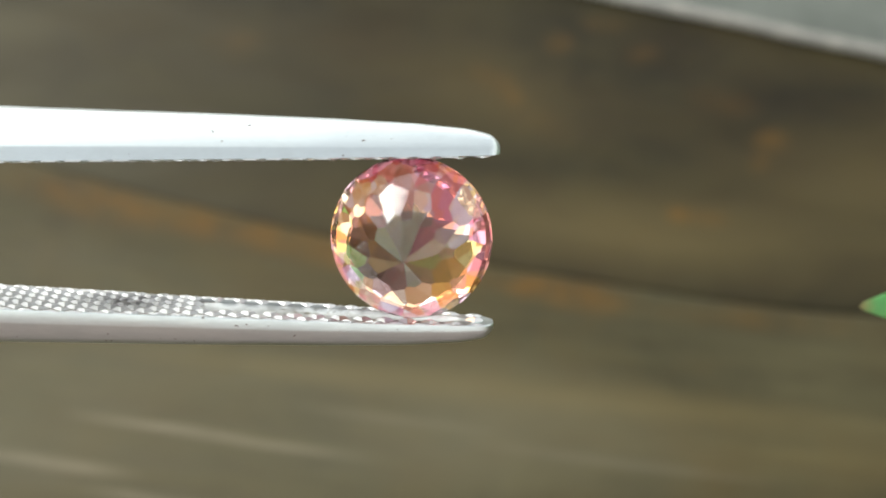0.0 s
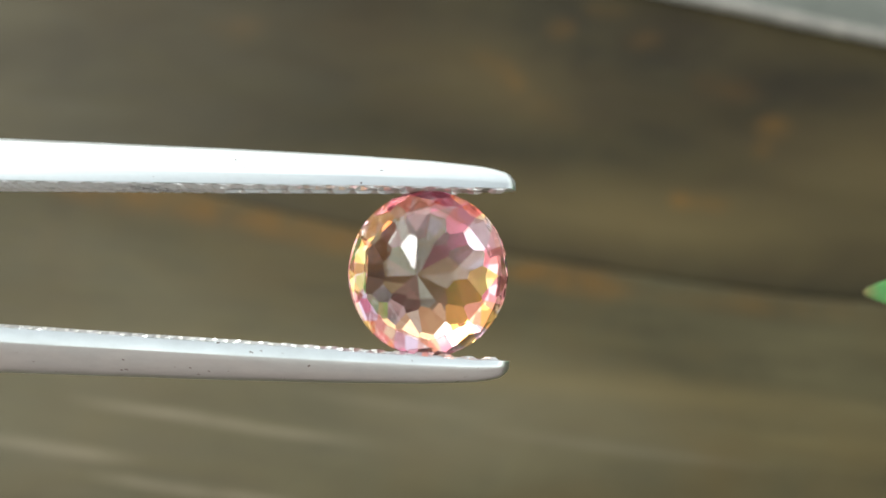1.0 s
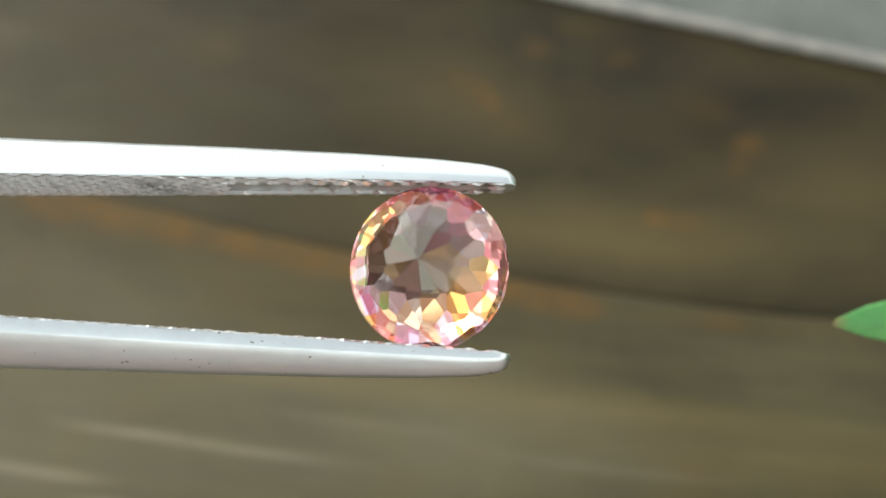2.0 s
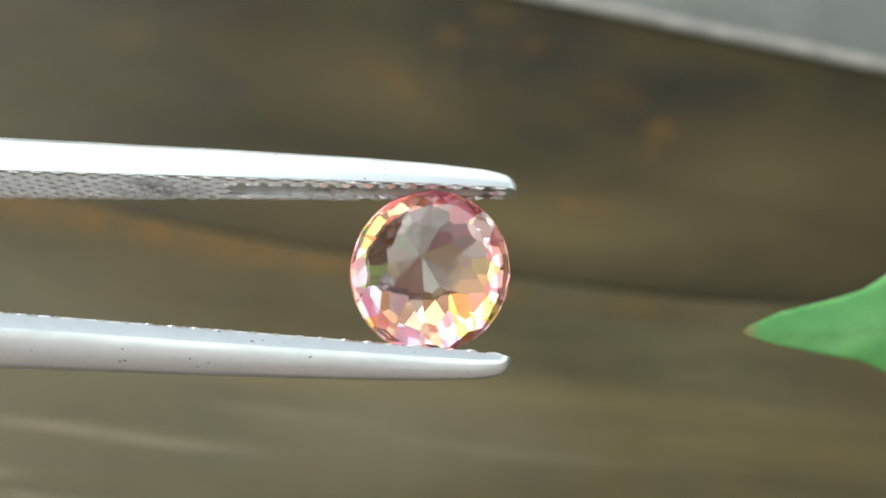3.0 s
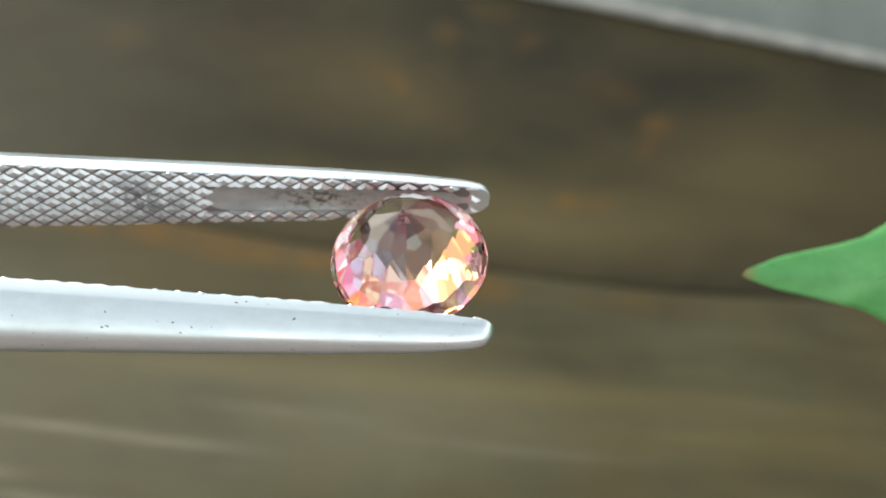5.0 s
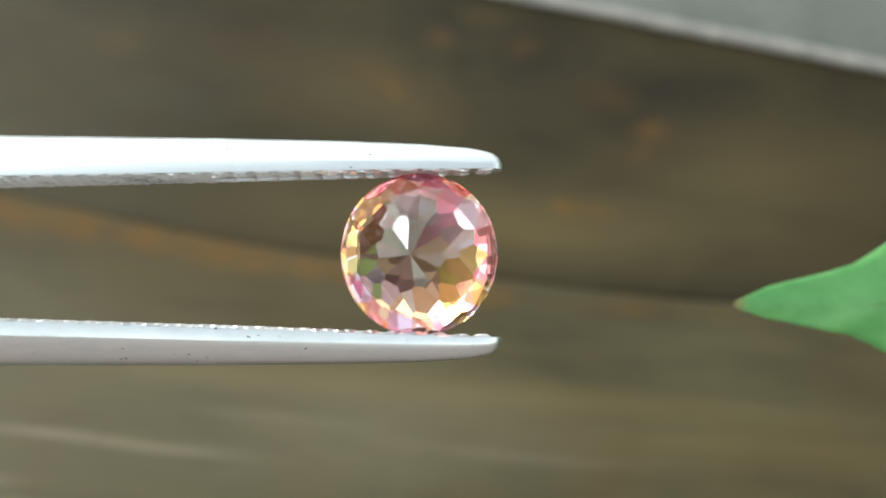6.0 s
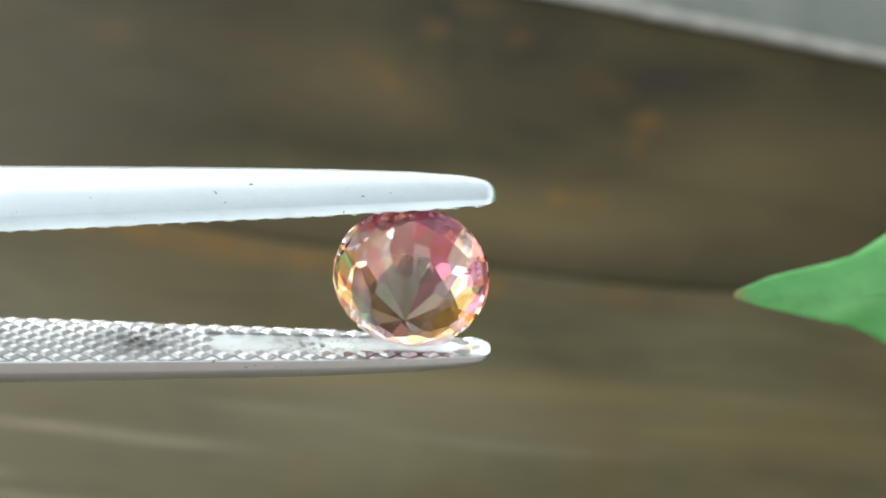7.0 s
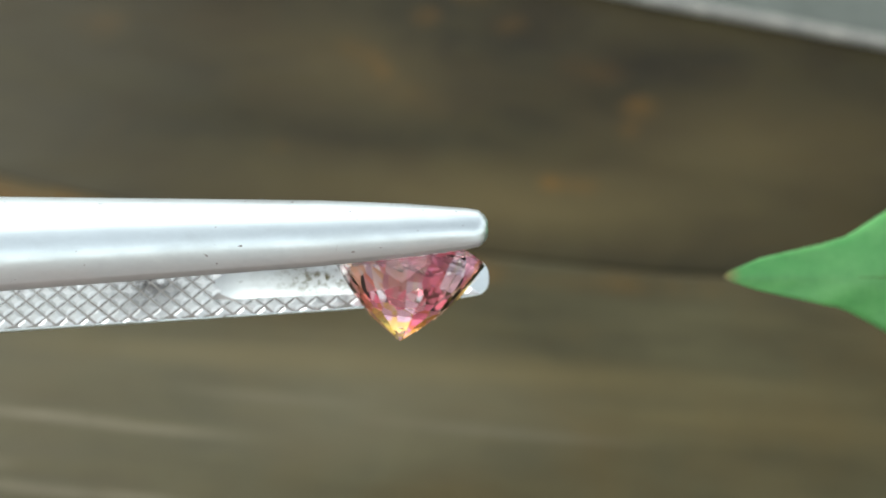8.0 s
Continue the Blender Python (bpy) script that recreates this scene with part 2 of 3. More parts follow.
def table(rows, x):
    for (x0, y0), (x1, y1) in zip(rows, rows[1:]):
        if x <= x1:
            u = max(0.0, (x - x0) / (x1 - x0))
            return y0 + (y1 - y0) * u
    return rows[-1][1]


# ---- ground and bench ----
def build_ground():
    bm = bmesh.new()
    bmesh.ops.create_grid(bm, x_segments=40, y_segments=40, size=60)
    for v in bm.verts:
        v.co.z = -0.45 + (0.0 if v.co.length < 3 else 0.05 * noise.noise(v.co * 0.2))
    tagged(part("ground", bm, ground_mat), "unseen pinkish ground under the wooden bench, bouncing light onto the tweezers", "ground", kind="structure")


def build_bench():
    """A bench of weathered planks; the gap between its two middle planks lies in view."""
    bench = new("wooden_bench")
    tagged(bench, "weathered dark wooden plank bench with worn ginger edges", "bench")
    xs = [-420, -300, -200] + list(range(-120, 121, 4)) + [200, 300, 420]

    def plank(name, lo, hi, mat, label):
        bm = bmesh.new()
        rings = []
        for x in xs:
            a, b = lo(x), hi(x)
            w = w2 = 0.3 * noise.noise(Vector((x * 0.05, 0, 0)))
            prof = [(a + w, -26), (a + w, -0.2), (a + w + 0.12, -0.09), (a + w + 0.4, -0.02), (a + w + 1.0, 0),
                    (b + w2 - 1.0, 0), (b + w2 - 0.4, -0.02), (b + w2 - 0.1, -0.08), (b + w2, -0.2), (b + w2, -26)]
            rings.append([(x * MM, y * MM, z * MM) for y, z in prof])
        loft(bm, rings)
        part(name, bm, mat, bench, label)

    plank("plank", lambda x: groove_y(x) + seam(x), lambda x: 235 - 0.14 * x, wood_far, "dark weathered plank with ginger spots")
    plank("plank", lambda x: 28 - 0.14 * x, lambda x: groove_y(x) - seam(x), wood_near, "greyish weathered plank with a worn ginger edge")
    plank("plank", lambda x: 238 - 0.14 * x, lambda x: 365 - 0.14 * x, wood_far, "")
    for x in (-330, 330):
        bm = bmesh.new()
        bmesh.ops.create_cube(bm, size=1, matrix=Matrix.Translation((x * MM, (197 - 0.14 * x) * MM, -0.046)) @ Matrix.Diagonal((0.06, 0.31, 0.04, 1)))
        bmesh.ops.bevel(bm, geom=bm.edges[:], offset=0.003, segments=1, affect="EDGES")
        part("batten", bm, wood_far, bench)
        for y in (75, 320):
            bm = bmesh.new()
            bmesh.ops.create_cube(bm, size=1, matrix=Matrix.Translation((x * MM, (y - 0.14 * x) * MM, -0.258)) @ Matrix.Diagonal((0.06, 0.06, 0.384, 1)))
            bmesh.ops.bevel(bm, geom=bm.edges[:], offset=0.003, segments=1, affect="EDGES")
            part("leg", bm, wood_far, bench)


def build_sheet():
    """A dull metal sheet lying on the far plank; its worn rim shows."""
    sheet = new("metal_sheet")
    tagged(sheet, "dull grey metal sheet with worn rim on the plank", "metal sheet")
    p, q = Vector((15.3, 140.2)), Vector((43.8, 131.1))
    way = (q - p).normalized()
    side = Vector((-way.y, way.x))
    steps = list(range(-60, 181, 3))

    def strip(name, prof, mat, label=""):
        bm = bmesh.new()
        rings = []
        for s in steps:
            wob = 0.12 * noise.noise(Vector((s * 0.11, 0, 9)))
            ring = []
            for d, z in prof:
                c = p + way * s + side * (d + wob * (1 if d < 5 else 0))
                ring.append((c.x * MM, c.y * MM, z * MM))
            rings.append(ring)
        loft(bm, rings)
        part(name, bm, mat, sheet, label)

    strip("plate", [(0.9, 0.02), (0.9, 0.8), (60, 0.9), (60, 0.02)], slab_mat)
    strip("rim", [(0.0, 0.02), (-0.1, 0.3), (0.0, 0.6), (0.25, 0.82), (0.9, 0.9), (0.9, 0.02)], slab_edge_mat, "worn pale rim")


# ---- tweezers ----
ARM_W = [(-150, 4.6), (-110, 5.2), (-60, 3.9), (-25, 2.29), (-3, 1.25), (0, 1.03), (2.3, 0.79), (2.77, 0.70), (2.92, 0.58), (3.03, 0.44), (3.1, 0.26)]
ARM_T = [(-150, 1.2), (-60, 1.9), (-25, 1.95), (-16, 1.76), (-8, 1.48), (-3, 1.26), (0, 1.08), (1.0, 0.98), (1.8, 0.90), (2.3, 0.80), (2.6, 0.72), (2.77, 0.66), (2.92, 0.54), (3.03, 0.42), (3.1, 0.28)]
ARM_GAP = [(-150, 0.02), (-110, 0.5), (-60, 1.5), (-25, 2.38), (-3, 3.00), (3.2, 3.17)]
ARM_MID = -0.58


def arm_section(x):
    """Half of a cross-section: width, thickness, height of the flat side, depth of the smooth channel."""
    w, t = table(ARM_W, x), table(ARM_T, x)
    k = min(1.0, max(0.0, (x + 7.9) / 1.2)) * min(1.0, max(0.0, (1.9 - x) / 0.5))
    return w, t, 0.32 * t, 0.14 * (1 - (1 - k) ** 2) if k > 0 else 0.0


def build_arm(parent, sign):
    xs = [-150, -130, -110, -95, -80, -70, -60, -50, -40, -32] + [-25 + k for k in range(17)]
    xs += [-7.9, -7.8, -7.65, -7.5, -7.3, -7.1, -6.9] + [-6.5 + 0.5 * k for k in range(16)] + [1.4, 1.6, 1.8, 1.9, 2.1, 2.3, 2.5, 2.65, 2.77, 2.92, 3.03, 3.1]
    bm = bmesh.new()
    rings = []
    for x in xs:
        w, t, side, dip = arm_section(x)
        g = table(ARM_GAP, x)
        t *= 1.0 if sign > 0 else 0.95
        c = 0.52 * w * (0.45 + 0.55 * min(1.0, dip / 0.13))
        prof = [(-w, 0.03), (-w + 0.04, 0.0), (-c, 0.0), (-c * 0.82, dip * 0.5), (-c * 0.45, dip * 0.9), (-c * 0.15, dip), (c * 0.15, dip), (c * 0.45, dip * 0.9), (c * 0.82, dip * 0.5), (c, 0.0),
                (w - 0.04, 0.0), (w, 0.03), (0.955 * w, side - 0.05), (0.93 * w, side + 0.02)]
        for k in range(1, 14):
            y = 0.92 * w * (1 - 2 * k / 14)
            f = 1 - abs(y / (0.92 * w)) ** 2.2
            prof.append((y, side + (t - side) * f))
        prof += [(-0.93 * w, side + 0.02), (-0.955 * w, side - 0.05)]
        rings.append([(x * MM, (y + ARM_MID) * MM, sign * (g + z) * MM) for y, z in prof])
    loft(bm, rings)
    arm = part("arm", bm, [steel, steel_tip, groove_steel], parent, "satin steel arm with a rounded tip", flat=False)
    for p in arm.data.polygons:
        if (-8.4 * MM < p.center.x < 2.3 * MM and abs(p.center.y - ARM_MID * MM) < 0.56 * MM * table(ARM_W, p.center.x / MM) and sign * p.normal.z < -0.3):
            p.material_index = 1
        elif -26 * MM < p.center.x < 2.3 * MM and sign * p.normal.z < -0.9:
            p.material_index = 2
    arm.data.set_sharp_from_angle(angle=radians(28))

    # diamond knurling on the gripping face
    bm = bmesh.new()
    px, py, high = 0.83, 0.68, 0.12
    for j in range(-8, 9):
        y0 = j * py / 2
        for i in range(-34, 5):
            x0 = (i + (0.5 if j % 2 else 0.0)) * px - 0.1
            if x0 > 2.75 or x0 < -25:
                continue
            w = table(ARM_W, x0) - 0.02
            if abs(y0) > w + 0.15:
                continue
            bay = -7.9 < x0 < 2.0
            if bay and abs(y0) < 0.44 * w:
                continue
            g = table(ARM_GAP, x0)
            j1 = 0.94 + 0.1 * noise.noise(Vector((x0, y0, sign * 3.0)))
            j1 *= 1.0 - 0.75 * max(0.0, min(1.0, (abs(y0) / w - 0.7) / 0.3))
            low, top = [], []
            for a, b in ((1, 0), (0, 1), (-1, 0), (0, -1)):
                for f, out, z in ((0.492, low, 0.03), (0.22, top, -high * j1)):
                    y = max(-w, min(w, y0 + b * py * f))
                    if bay:
                        y = math.copysign(max(abs(y), 0.54 * w), y0)
                    out.append(((x0 + a * px * f) * MM, (y + ARM_MID) * MM, sign * (g + z) * MM))
            lv, tv = [bm.verts.new(q) for q in low], [bm.verts.new(q) for q in top]
            for k in range(4):
                bm.faces.new((lv[k], lv[(k + 1) % 4], tv[(k + 1) % 4], tv[k]))
            bm.faces.new(tv)
    bmesh.ops.remove_doubles(bm, verts=bm.verts, dist=1e-6)
    tagged(part("knurling", bm, knurl_steel, arm, "diamond-cut gripping face with dark grime"), kind="stuff")
    return arm


def build_tweezers():
    tw = new("tweezers")
    tagged(tw, "satin steel gem tweezers with knurled tips gripping a stone", "tweezers")
    build_arm(tw, 1)
    build_arm(tw, -1)
    bm = bmesh.new()
    rings = [[(x * MM, (y + ARM_MID) * MM, z * MM) for y, z in ((-w, -h), (w, -h), (w, h), (-w, h))]
             for x, w, h in ((-158, 3.6, 1.0), (-157, 4.2, 1.25), (-147, 4.3, 1.3), (-140, 4.2, 0.1))]
    loft(bm, rings)
    part("joint", bm, steel, tw)
    return tw


# ---- gemstone ----
def cut_solid(planes, size):
    """The faces of a solid that is left of a block after cuts by planes (point, normal pointing off the solid)."""
    c = [Vector((x, y, z)) * size for x in (-1, 1) for y in (-1, 1) for z in (-1, 1)]
    faces = [[c[k] for k in q] for q in ((0, 1, 3, 2), (4, 6, 7, 5), (0, 4, 5, 1), (2, 3, 7, 6), (0, 2, 6, 4), (1, 5, 7, 3))]
    for point, normal in planes:
        kept, rim = [], []
        for f in faces:
            d = [(v - point).dot(normal) for v in f]
            d = [0.0 if abs(q) < 2e-5 else q for q in d]
            rim += [v for v, q in zip(f, d) if q == 0.0]
            if max(d) <= 0:
                kept.append(f)
                continue
            cut = []
            for k in range(len(f)):
                m = (k + 1) % len(f)
                if d[k] <= 0:
                    cut.append(f[k])
                if (d[k] < 0 < d[m]) or (d[m] < 0 < d[k]):
                    p = f[k].lerp(f[m], d[k] / (d[k] - d[m]))
                    cut.append(p)
                    rim.append(p)
            if len(cut) > 2:
                kept.append(cut)
        if len(kept) < len(faces) or any(len(a) != len(b) or a is not b for a, b in zip(kept, faces)):
            mid = sum(rim, Vector()) / len(rim)
            u = normal.orthogonal().normalized()
            w = normal.cross(u)
            rim.sort(key=lambda p: math.atan2((p - mid).dot(w), (p - mid).dot(u)))
            face = [p for k, p in enumerate(rim) if (p - rim[k - 1]).length > 4e-5]
            if len(face) > 2:
                kept.append(face)
        faces = kept
    return faces


def build_gem():
    """Round stone cut from a block, one facet plane after another; the culet points along -z."""
    R, deep, high, belt, power = 3.03, 2.82, 1.012, 0.05, 1.65
    planes = []
    tilt = random.Random(714)     # hand-set facets sit slightly askew
    for k in range(48):
        a = 2 * math.pi * k / 48
        out = Vector((math.cos(a), math.sin(a), 0))
        planes.append((out * R, out))
    # pavilion tiers: share of the radius, facets, offset, steepness
    for share, count, shift, steep in ((0.97, 32, 0.0, 1.0), (0.896, 28, 0.5, 1.035), (0.759, 16, 0.5, 1.097), (0.699, 12, 0.5, 0.94), (0.518, 12, 0.0, 0.996), (0.35, 12, 0.25, 0.981)):
        r = share * R
        z = -belt - deep * (1 - share ** power)
        slope = steep * deep * power * share ** (power - 1) / R
        for k in range(count):
            a = 2 * math.pi * (k + shift) / count + radians(2.5)
            way = Vector((slope * math.cos(a), slope * math.sin(a), -1)).normalized()
            way = (way + (0.026 if share > 0.4 else 0.012) * Vector([tilt.gauss(0, 1) for _ in range(3)])).normalized()
            planes.append((Vector((r * math.cos(a), r * math.sin(a), z)), way))
    # crown tiers and table
    for share, count, shift, up, slope in ((0.985, 24, 0.5, belt, 0.80), (0.8, 12, 0.0, 0.377, 0.497), (0.5, 10, 0.5, 0.69, 0.336), (0.25, 6, 0.0, 0.812, 0.161)):
        for k in range(count):
            a = 2 * math.pi * (k + shift) / count
            planes.append((Vector((share * R * math.cos(a), share * R * math.sin(a), up)), Vector((slope * math.cos(a), slope * math.sin(a), 1)).normalized()))
    planes.append((Vector((0, 0, high)), Vector((0, 0, 1))))
    gem = new("gemstone")
    tagged(gem, "peach-pink faceted round gemstone gripped between the tweezer tips", "gemstone")
    cut = {"table_facet": [], "crown": [], "girdle": [], "pavilion": []}
    for f in cut_solid(planes, 6.0):
        f = [Vector((1.012 * p.x, 0.98 * p.y, p.z)) for p in f]     # not quite round
        way = sum(((q - f[0]).cross(p - f[0]) for p, q in zip(f[1:], f[2:])), Vector()).normalized()
        mid = sum(f, Vector()) / len(f)
        if way.dot(mid) < 0:
            way.negate()
        cut["table_facet" if way.z > 0.98 else "crown" if way.z > 0.05 else "pavilion" if way.z < -0.05 else "girdle"].append(f)
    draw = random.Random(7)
    for name, faces in cut.items():
        bm = bmesh.new()
        for f in faces:
            face = bm.faces.new([bm.verts.new(p * MM) for p in f])
            mid = sum(f, Vector()) / len(f)
            face.normal_update()
            if face.normal.dot(mid) < 0:
                face.normal_flip()
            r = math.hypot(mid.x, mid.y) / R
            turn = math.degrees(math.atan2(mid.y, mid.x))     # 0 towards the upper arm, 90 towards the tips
            # facet tints by sector, painting in what each side mirrors
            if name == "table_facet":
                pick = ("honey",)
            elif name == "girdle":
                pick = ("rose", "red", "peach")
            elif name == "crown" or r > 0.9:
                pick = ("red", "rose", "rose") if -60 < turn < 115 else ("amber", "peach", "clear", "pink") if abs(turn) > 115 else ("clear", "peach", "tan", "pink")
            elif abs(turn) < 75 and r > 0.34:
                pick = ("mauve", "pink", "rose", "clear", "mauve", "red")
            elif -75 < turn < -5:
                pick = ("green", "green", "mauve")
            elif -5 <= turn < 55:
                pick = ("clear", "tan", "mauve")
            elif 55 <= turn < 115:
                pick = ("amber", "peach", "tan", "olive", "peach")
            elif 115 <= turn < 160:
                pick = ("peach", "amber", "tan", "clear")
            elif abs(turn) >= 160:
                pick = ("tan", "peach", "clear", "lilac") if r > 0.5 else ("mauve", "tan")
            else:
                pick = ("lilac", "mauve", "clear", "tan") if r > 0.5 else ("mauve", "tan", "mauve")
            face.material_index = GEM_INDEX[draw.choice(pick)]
        bmesh.ops.remove_doubles(bm, verts=bm.verts, dist=1e-7)
        me = bpy.data.meshes.new(name)
        bm.to_mesh(me)
        bm.free()
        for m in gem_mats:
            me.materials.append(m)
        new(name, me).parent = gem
    return gem


CULET_WAY = Vector((-0.34, -3.0, -0.21)).normalized()
GEM_IN_TWEEZERS = (Matrix.Translation(Vector((-0.02, -0.75, -0.05)) * MM)
                   @ CULET_WAY.to_track_quat("-Z", "X").to_matrix().to_4x4())


# ---- leaf ----
LEAF_UP = [(0, 0.0), (0.25, 0.25), (1.8, 0.9), (4.9, 1.7), (6, 2.0), (7.3, 2.75), (11, 5.2), (16, 7.4), (22, 8.2), (30, 6.8), (38, 3.4), (43, 0.7), (44, 0.45)]
LEAF_DOWN = [(0, 0.0), (0.25, 0.2), (1.8, 0.75), (4.9, 1.45), (6, 1.7), (7.3, 2.3), (11, 4.4), (16, 6.6), (22, 7.6), (30, 6.4), (38, 3.2), (43, 0.7), (44, 0.45)]


def leaf_height(x, v, w):
    return -0.22 * abs(v) * w + 0.12 * math.sin(x * 1.1 + abs(v) * 3) * abs(v) * min(1, x / 6) - 0.004 * x * x


def blade_skin(xs, n):
    """The two faces of a leaf blade, joined at the rim; tip at the origin, growing along +x."""
    bm = bmesh.new()
    for layer in (0.0, -0.18):
        rows = []
        for x in xs:
            row = []
            for k in range(n + 1):
                v = 2 * k / n - 1
                w = 0.90 * table(LEAF_UP if v > 0 else LEAF_DOWN, x) * (1 + 0.02 * noise.noise(Vector((x, v * 0.2, 1))))
                row.append((x * MM, v * w * MM, (leaf_height(x, v, w) + layer * min(1, w)) * MM))
            rows.append(row)
        loft(bm, rows, closed=False, caps=False)
    bmesh.ops.remove_doubles(bm, verts=bm.verts, dist=2e-7)
    bmesh.ops.bridge_loops(bm, edges=[e for e in bm.edges if e.is_boundary])
    bmesh.ops.recalc_face_normals(bm, faces=bm.faces)
    return bm


def build_leaf():
    """A pointed leaf; its tip is the origin and it grows along +x."""
    leaf = new("plant_leaf")
    tagged(leaf, "bright green pointed plant leaf swaying over the bench", "leaf")
    bm = blade_skin([0.02, 0.12, 0.25, 0.6] + [1.2 + 0.6 * k for k in range(72)], 12)
    part("blade", bm, leaf_mat, leaf, flat=False)

    def tube(name, pts, radii, mat, parent):
        bm = bmesh.new()
        loft(bm, [[(p[0] * MM, (p[1] + r * math.cos(a)) * MM, (p[2] + r * math.sin(a)) * MM) for a in [2 * math.pi * k / 8 for k in range(8)]]
                  for p, r in zip(pts, radii)])
        return part(name, bm, mat, parent, flat=False)
    tube("midrib", [(x, 0, leaf_height(x, 0, 0) - 0.13) for x in range(1, 45, 2)], [0.08 + 0.008 * x for x in range(1, 45, 2)], stem_mat, leaf)
    tube("petiole", [(x, 0.0, -0.004 * x * x - 0.1) for x in range(42, 72, 3)], [0.55] * 10, stem_mat, leaf)
    return leaf


def build_plant():
    """The bushy plant beside the bench whose outermost leaf hangs into view."""
    plant = new("green_plant")
    tagged(plant, "bushy green plant with pointed leaves beside the bench", "plant")
    blade = bpy.data.meshes.new("leaf")
    bm = blade_skin([0.02, 0.3, 1.2] + list(range(3, 45, 3)) + [44], 6)
    bm.to_mesh(blade)
    bm.free()
    blade.materials.append(leaf_mat)
    for p in blade.polygons:
        p.use_smooth = True
    root = Vector((0.47, 0.16, -0.45))
    draw = random.Random(11)
    ends = [(0.0845, 0.071, 0.0405), (0.15, -0.03, 0.035), (0.14, 0.17, 0.03), (0.19, 0.27, 0.035), (0.22, -0.09, 0.03), (0.18, 0.05, 0.045),
            (0.24, 0.19, 0.05), (0.14, 0.11, 0.035)]
    for end in ends:
        end = Vector(end)
        pts = [root + Vector((draw.uniform(-0.01, 0.01), draw.uniform(-0.02, 0.02), 0)), root + Vector((0.0, 0.25 * (end.y - root.y), 0.24)),
               root.lerp(end, 0.55) + Vector((0.04, 0, 0.20)), end + Vector((0.07, 0.015 * draw.uniform(-1, 1), 0.0)), end]
        line = []
        for k in range(25):
            u = k / 24 * 4
            i = min(3, int(u))
            f = u - i
            p0, p1, p2, p3 = pts[max(0, i - 1)], pts[i], pts[i + 1], pts[min(4, i + 2)]
            line.append(0.5 * (2 * p1 + (p2 - p0) * f + (2 * p0 - 5 * p1 + 4 * p2 - p3) * f**2 + (3 * p1 - p0 - 3 * p2 + p3) * f**3))
        bm = bmesh.new()
        rings = []
        for k, c in enumerate(line):
            r = 0.003 - 0.0018 * k / 24
            rings.append([c + Vector((0.3 * r * math.cos(a), r * math.cos(a), r * math.sin(a))) for a in [2 * math.pi * j / 8 for j in range(8)]])
        loft(bm, rings)
        part("stem", bm, stem_mat, plant, flat=False)
        for k in range(9, 25):
            base = line[k]
            for side in (-1, 1):
                tip = base + Vector((draw.uniform(-0.035, 0.01), side * draw.uniform(0.012, 0.038), draw.uniform(-0.016, 0.012)))
                if tip.x < 0.082 or tip.z < 0.012:
                    continue
                ob = new("leaf", blade)
                ob.parent = plant
                tip = base + (tip - base).normalized() * 0.044
                ob.matrix_basis = Matrix.Translation(tip) @ (base - tip).to_track_quat("X", "Z").to_matrix().to_4x4() @ pose(0, 0, 0, draw.uniform(-35, 35), 0, 0)
    return plant


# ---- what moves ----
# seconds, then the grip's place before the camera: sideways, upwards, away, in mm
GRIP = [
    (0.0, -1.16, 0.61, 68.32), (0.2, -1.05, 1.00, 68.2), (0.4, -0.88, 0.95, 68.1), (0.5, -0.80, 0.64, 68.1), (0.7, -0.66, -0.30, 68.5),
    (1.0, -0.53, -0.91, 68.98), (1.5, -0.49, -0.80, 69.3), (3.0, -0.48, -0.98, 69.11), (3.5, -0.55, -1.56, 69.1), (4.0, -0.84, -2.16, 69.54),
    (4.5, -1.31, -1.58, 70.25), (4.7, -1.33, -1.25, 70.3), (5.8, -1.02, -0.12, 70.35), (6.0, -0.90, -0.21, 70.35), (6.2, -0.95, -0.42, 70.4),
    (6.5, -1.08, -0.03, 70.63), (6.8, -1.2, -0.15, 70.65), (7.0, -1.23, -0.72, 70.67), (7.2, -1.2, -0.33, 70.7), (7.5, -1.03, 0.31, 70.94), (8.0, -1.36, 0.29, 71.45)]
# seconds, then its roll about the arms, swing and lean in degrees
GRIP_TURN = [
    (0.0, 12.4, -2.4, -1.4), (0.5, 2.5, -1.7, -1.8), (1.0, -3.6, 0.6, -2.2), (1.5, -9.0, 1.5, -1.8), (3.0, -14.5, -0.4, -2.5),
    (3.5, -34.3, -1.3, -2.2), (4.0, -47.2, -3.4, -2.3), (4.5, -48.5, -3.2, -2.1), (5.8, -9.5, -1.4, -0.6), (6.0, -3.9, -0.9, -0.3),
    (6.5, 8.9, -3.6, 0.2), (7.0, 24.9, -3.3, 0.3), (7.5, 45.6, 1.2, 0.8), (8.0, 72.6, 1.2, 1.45)]
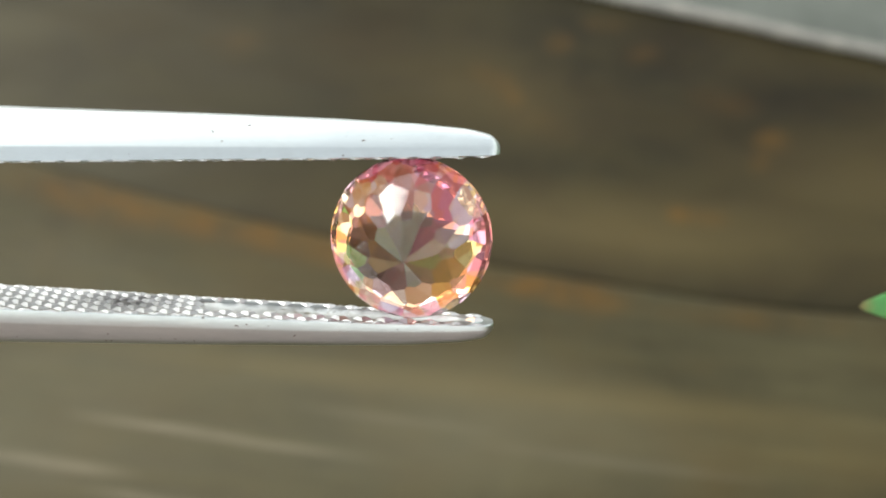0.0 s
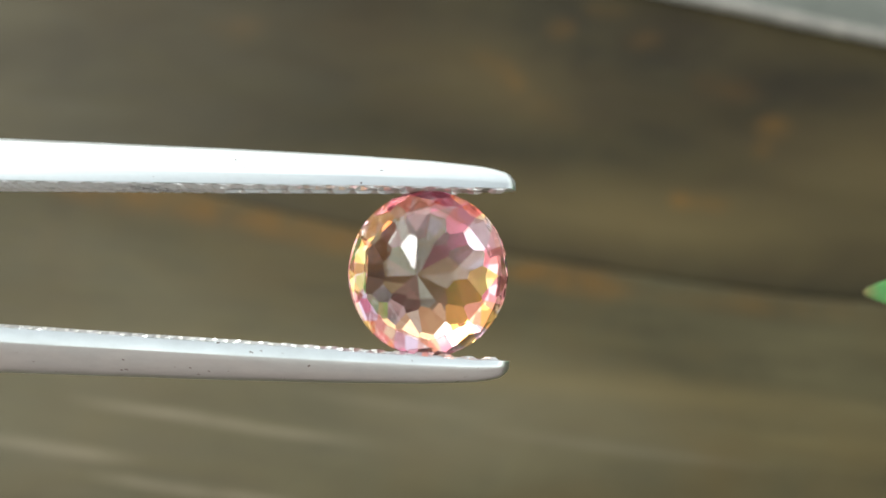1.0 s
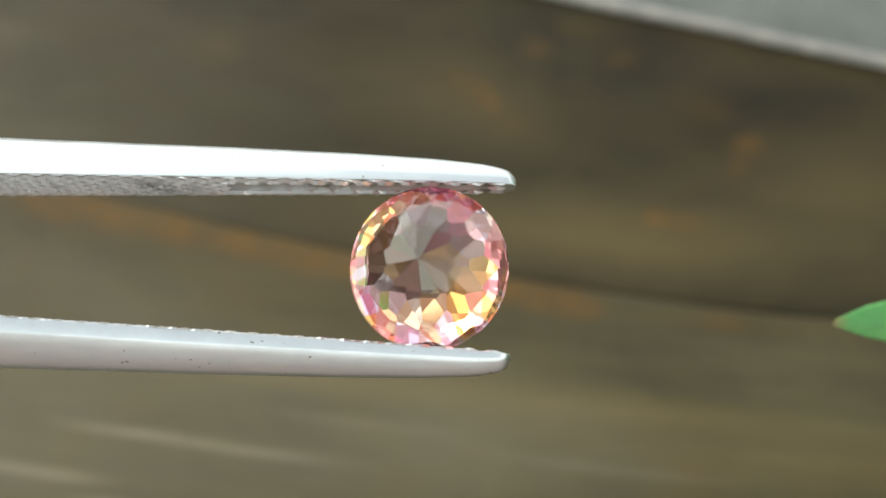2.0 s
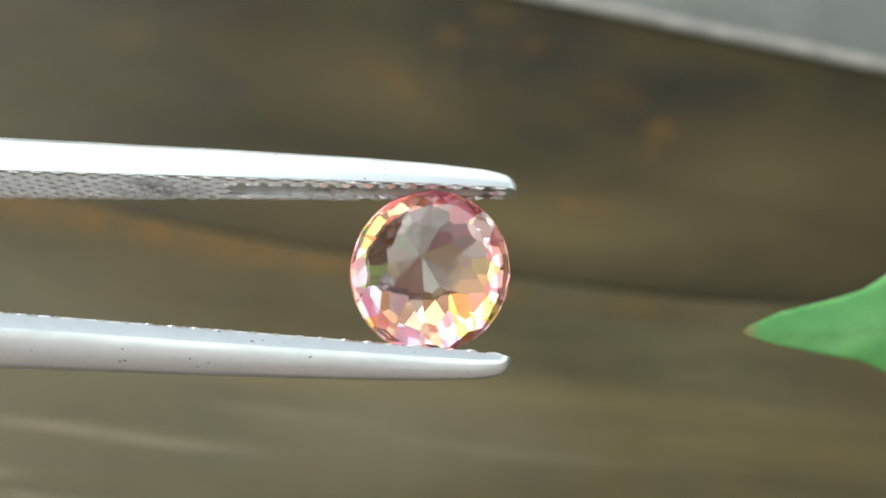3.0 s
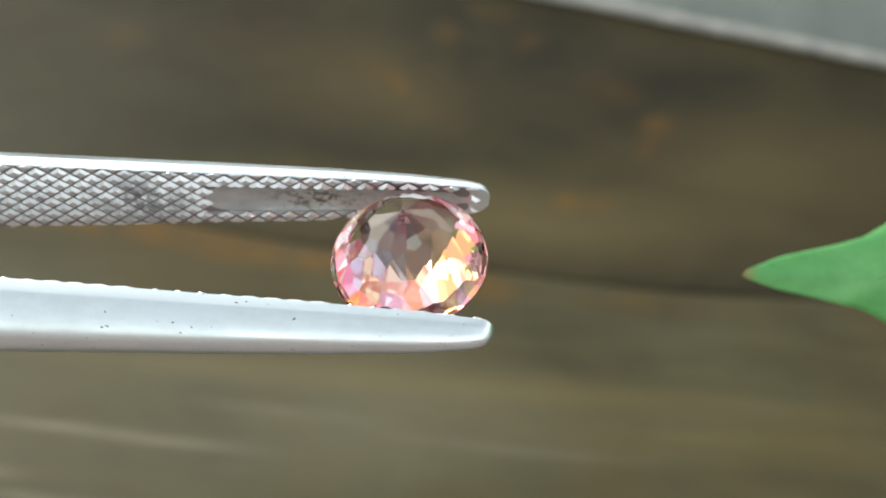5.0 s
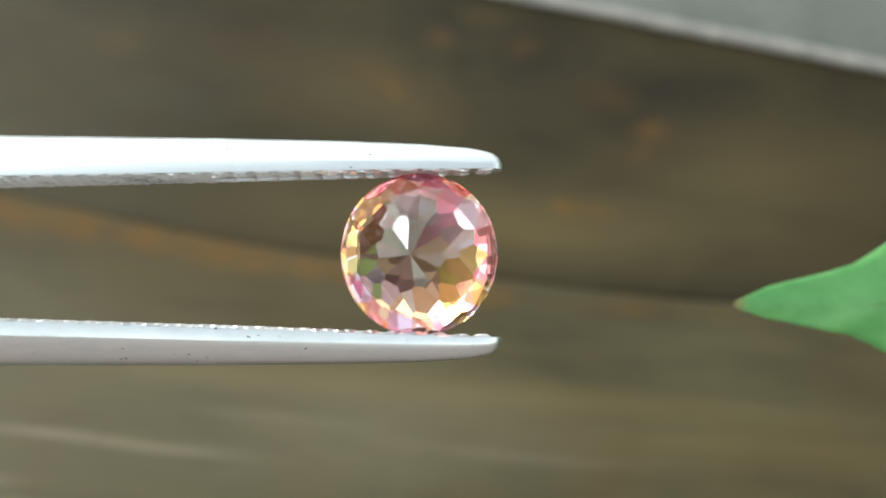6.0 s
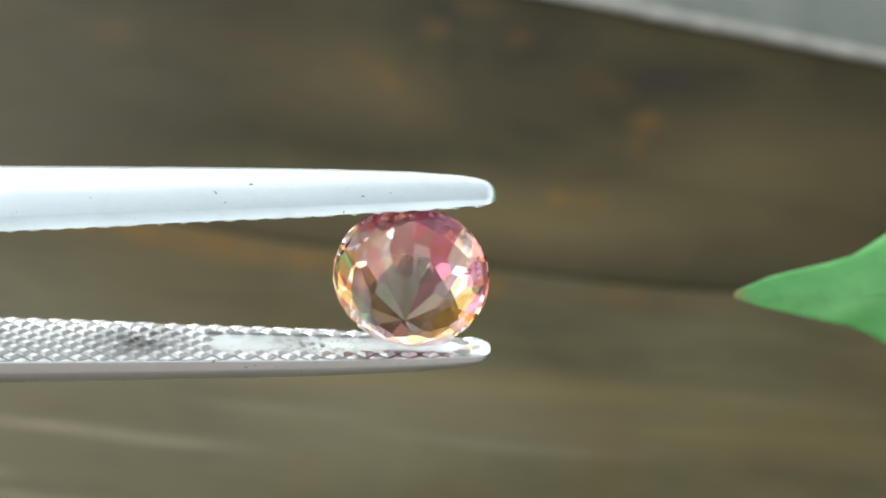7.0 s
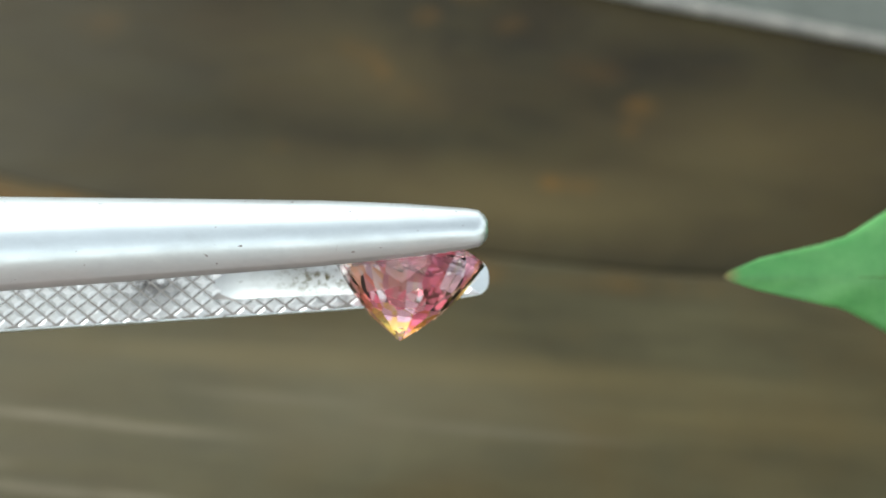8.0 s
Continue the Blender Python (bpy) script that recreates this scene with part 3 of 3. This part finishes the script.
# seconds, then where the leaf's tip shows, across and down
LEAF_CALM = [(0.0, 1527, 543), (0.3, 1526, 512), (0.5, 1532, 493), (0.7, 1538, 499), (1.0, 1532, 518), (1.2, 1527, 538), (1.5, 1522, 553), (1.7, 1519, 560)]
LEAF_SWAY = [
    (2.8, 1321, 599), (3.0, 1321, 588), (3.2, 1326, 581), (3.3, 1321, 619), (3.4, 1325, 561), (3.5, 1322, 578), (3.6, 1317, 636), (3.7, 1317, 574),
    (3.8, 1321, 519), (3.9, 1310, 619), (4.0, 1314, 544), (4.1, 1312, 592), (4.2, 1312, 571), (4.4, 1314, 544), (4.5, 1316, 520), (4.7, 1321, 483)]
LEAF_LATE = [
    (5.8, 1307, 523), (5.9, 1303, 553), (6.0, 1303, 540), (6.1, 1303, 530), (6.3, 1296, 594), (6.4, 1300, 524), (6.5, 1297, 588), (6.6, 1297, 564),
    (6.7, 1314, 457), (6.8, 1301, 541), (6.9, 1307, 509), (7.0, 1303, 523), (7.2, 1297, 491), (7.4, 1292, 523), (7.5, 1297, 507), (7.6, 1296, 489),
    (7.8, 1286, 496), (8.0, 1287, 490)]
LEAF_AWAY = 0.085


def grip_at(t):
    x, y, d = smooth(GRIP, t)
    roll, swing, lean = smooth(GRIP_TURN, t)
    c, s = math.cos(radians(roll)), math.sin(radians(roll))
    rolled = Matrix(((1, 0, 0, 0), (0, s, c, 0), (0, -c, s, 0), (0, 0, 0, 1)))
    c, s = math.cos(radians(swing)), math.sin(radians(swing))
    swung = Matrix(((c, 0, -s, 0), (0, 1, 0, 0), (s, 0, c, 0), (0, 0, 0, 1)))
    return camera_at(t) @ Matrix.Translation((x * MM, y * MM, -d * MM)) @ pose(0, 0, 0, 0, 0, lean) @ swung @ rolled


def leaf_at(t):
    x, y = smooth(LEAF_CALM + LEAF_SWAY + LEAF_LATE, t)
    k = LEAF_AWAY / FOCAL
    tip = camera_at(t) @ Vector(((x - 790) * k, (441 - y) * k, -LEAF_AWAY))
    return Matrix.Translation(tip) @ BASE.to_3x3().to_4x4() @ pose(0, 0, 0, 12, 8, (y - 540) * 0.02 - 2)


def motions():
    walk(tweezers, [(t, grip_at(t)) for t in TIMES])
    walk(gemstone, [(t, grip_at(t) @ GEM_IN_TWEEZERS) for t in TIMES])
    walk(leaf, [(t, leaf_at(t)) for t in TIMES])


build_ground()
build_bench()
build_sheet()
tweezers = build_tweezers()
gemstone = build_gem()
leaf = build_leaf()
build_plant()
motions()
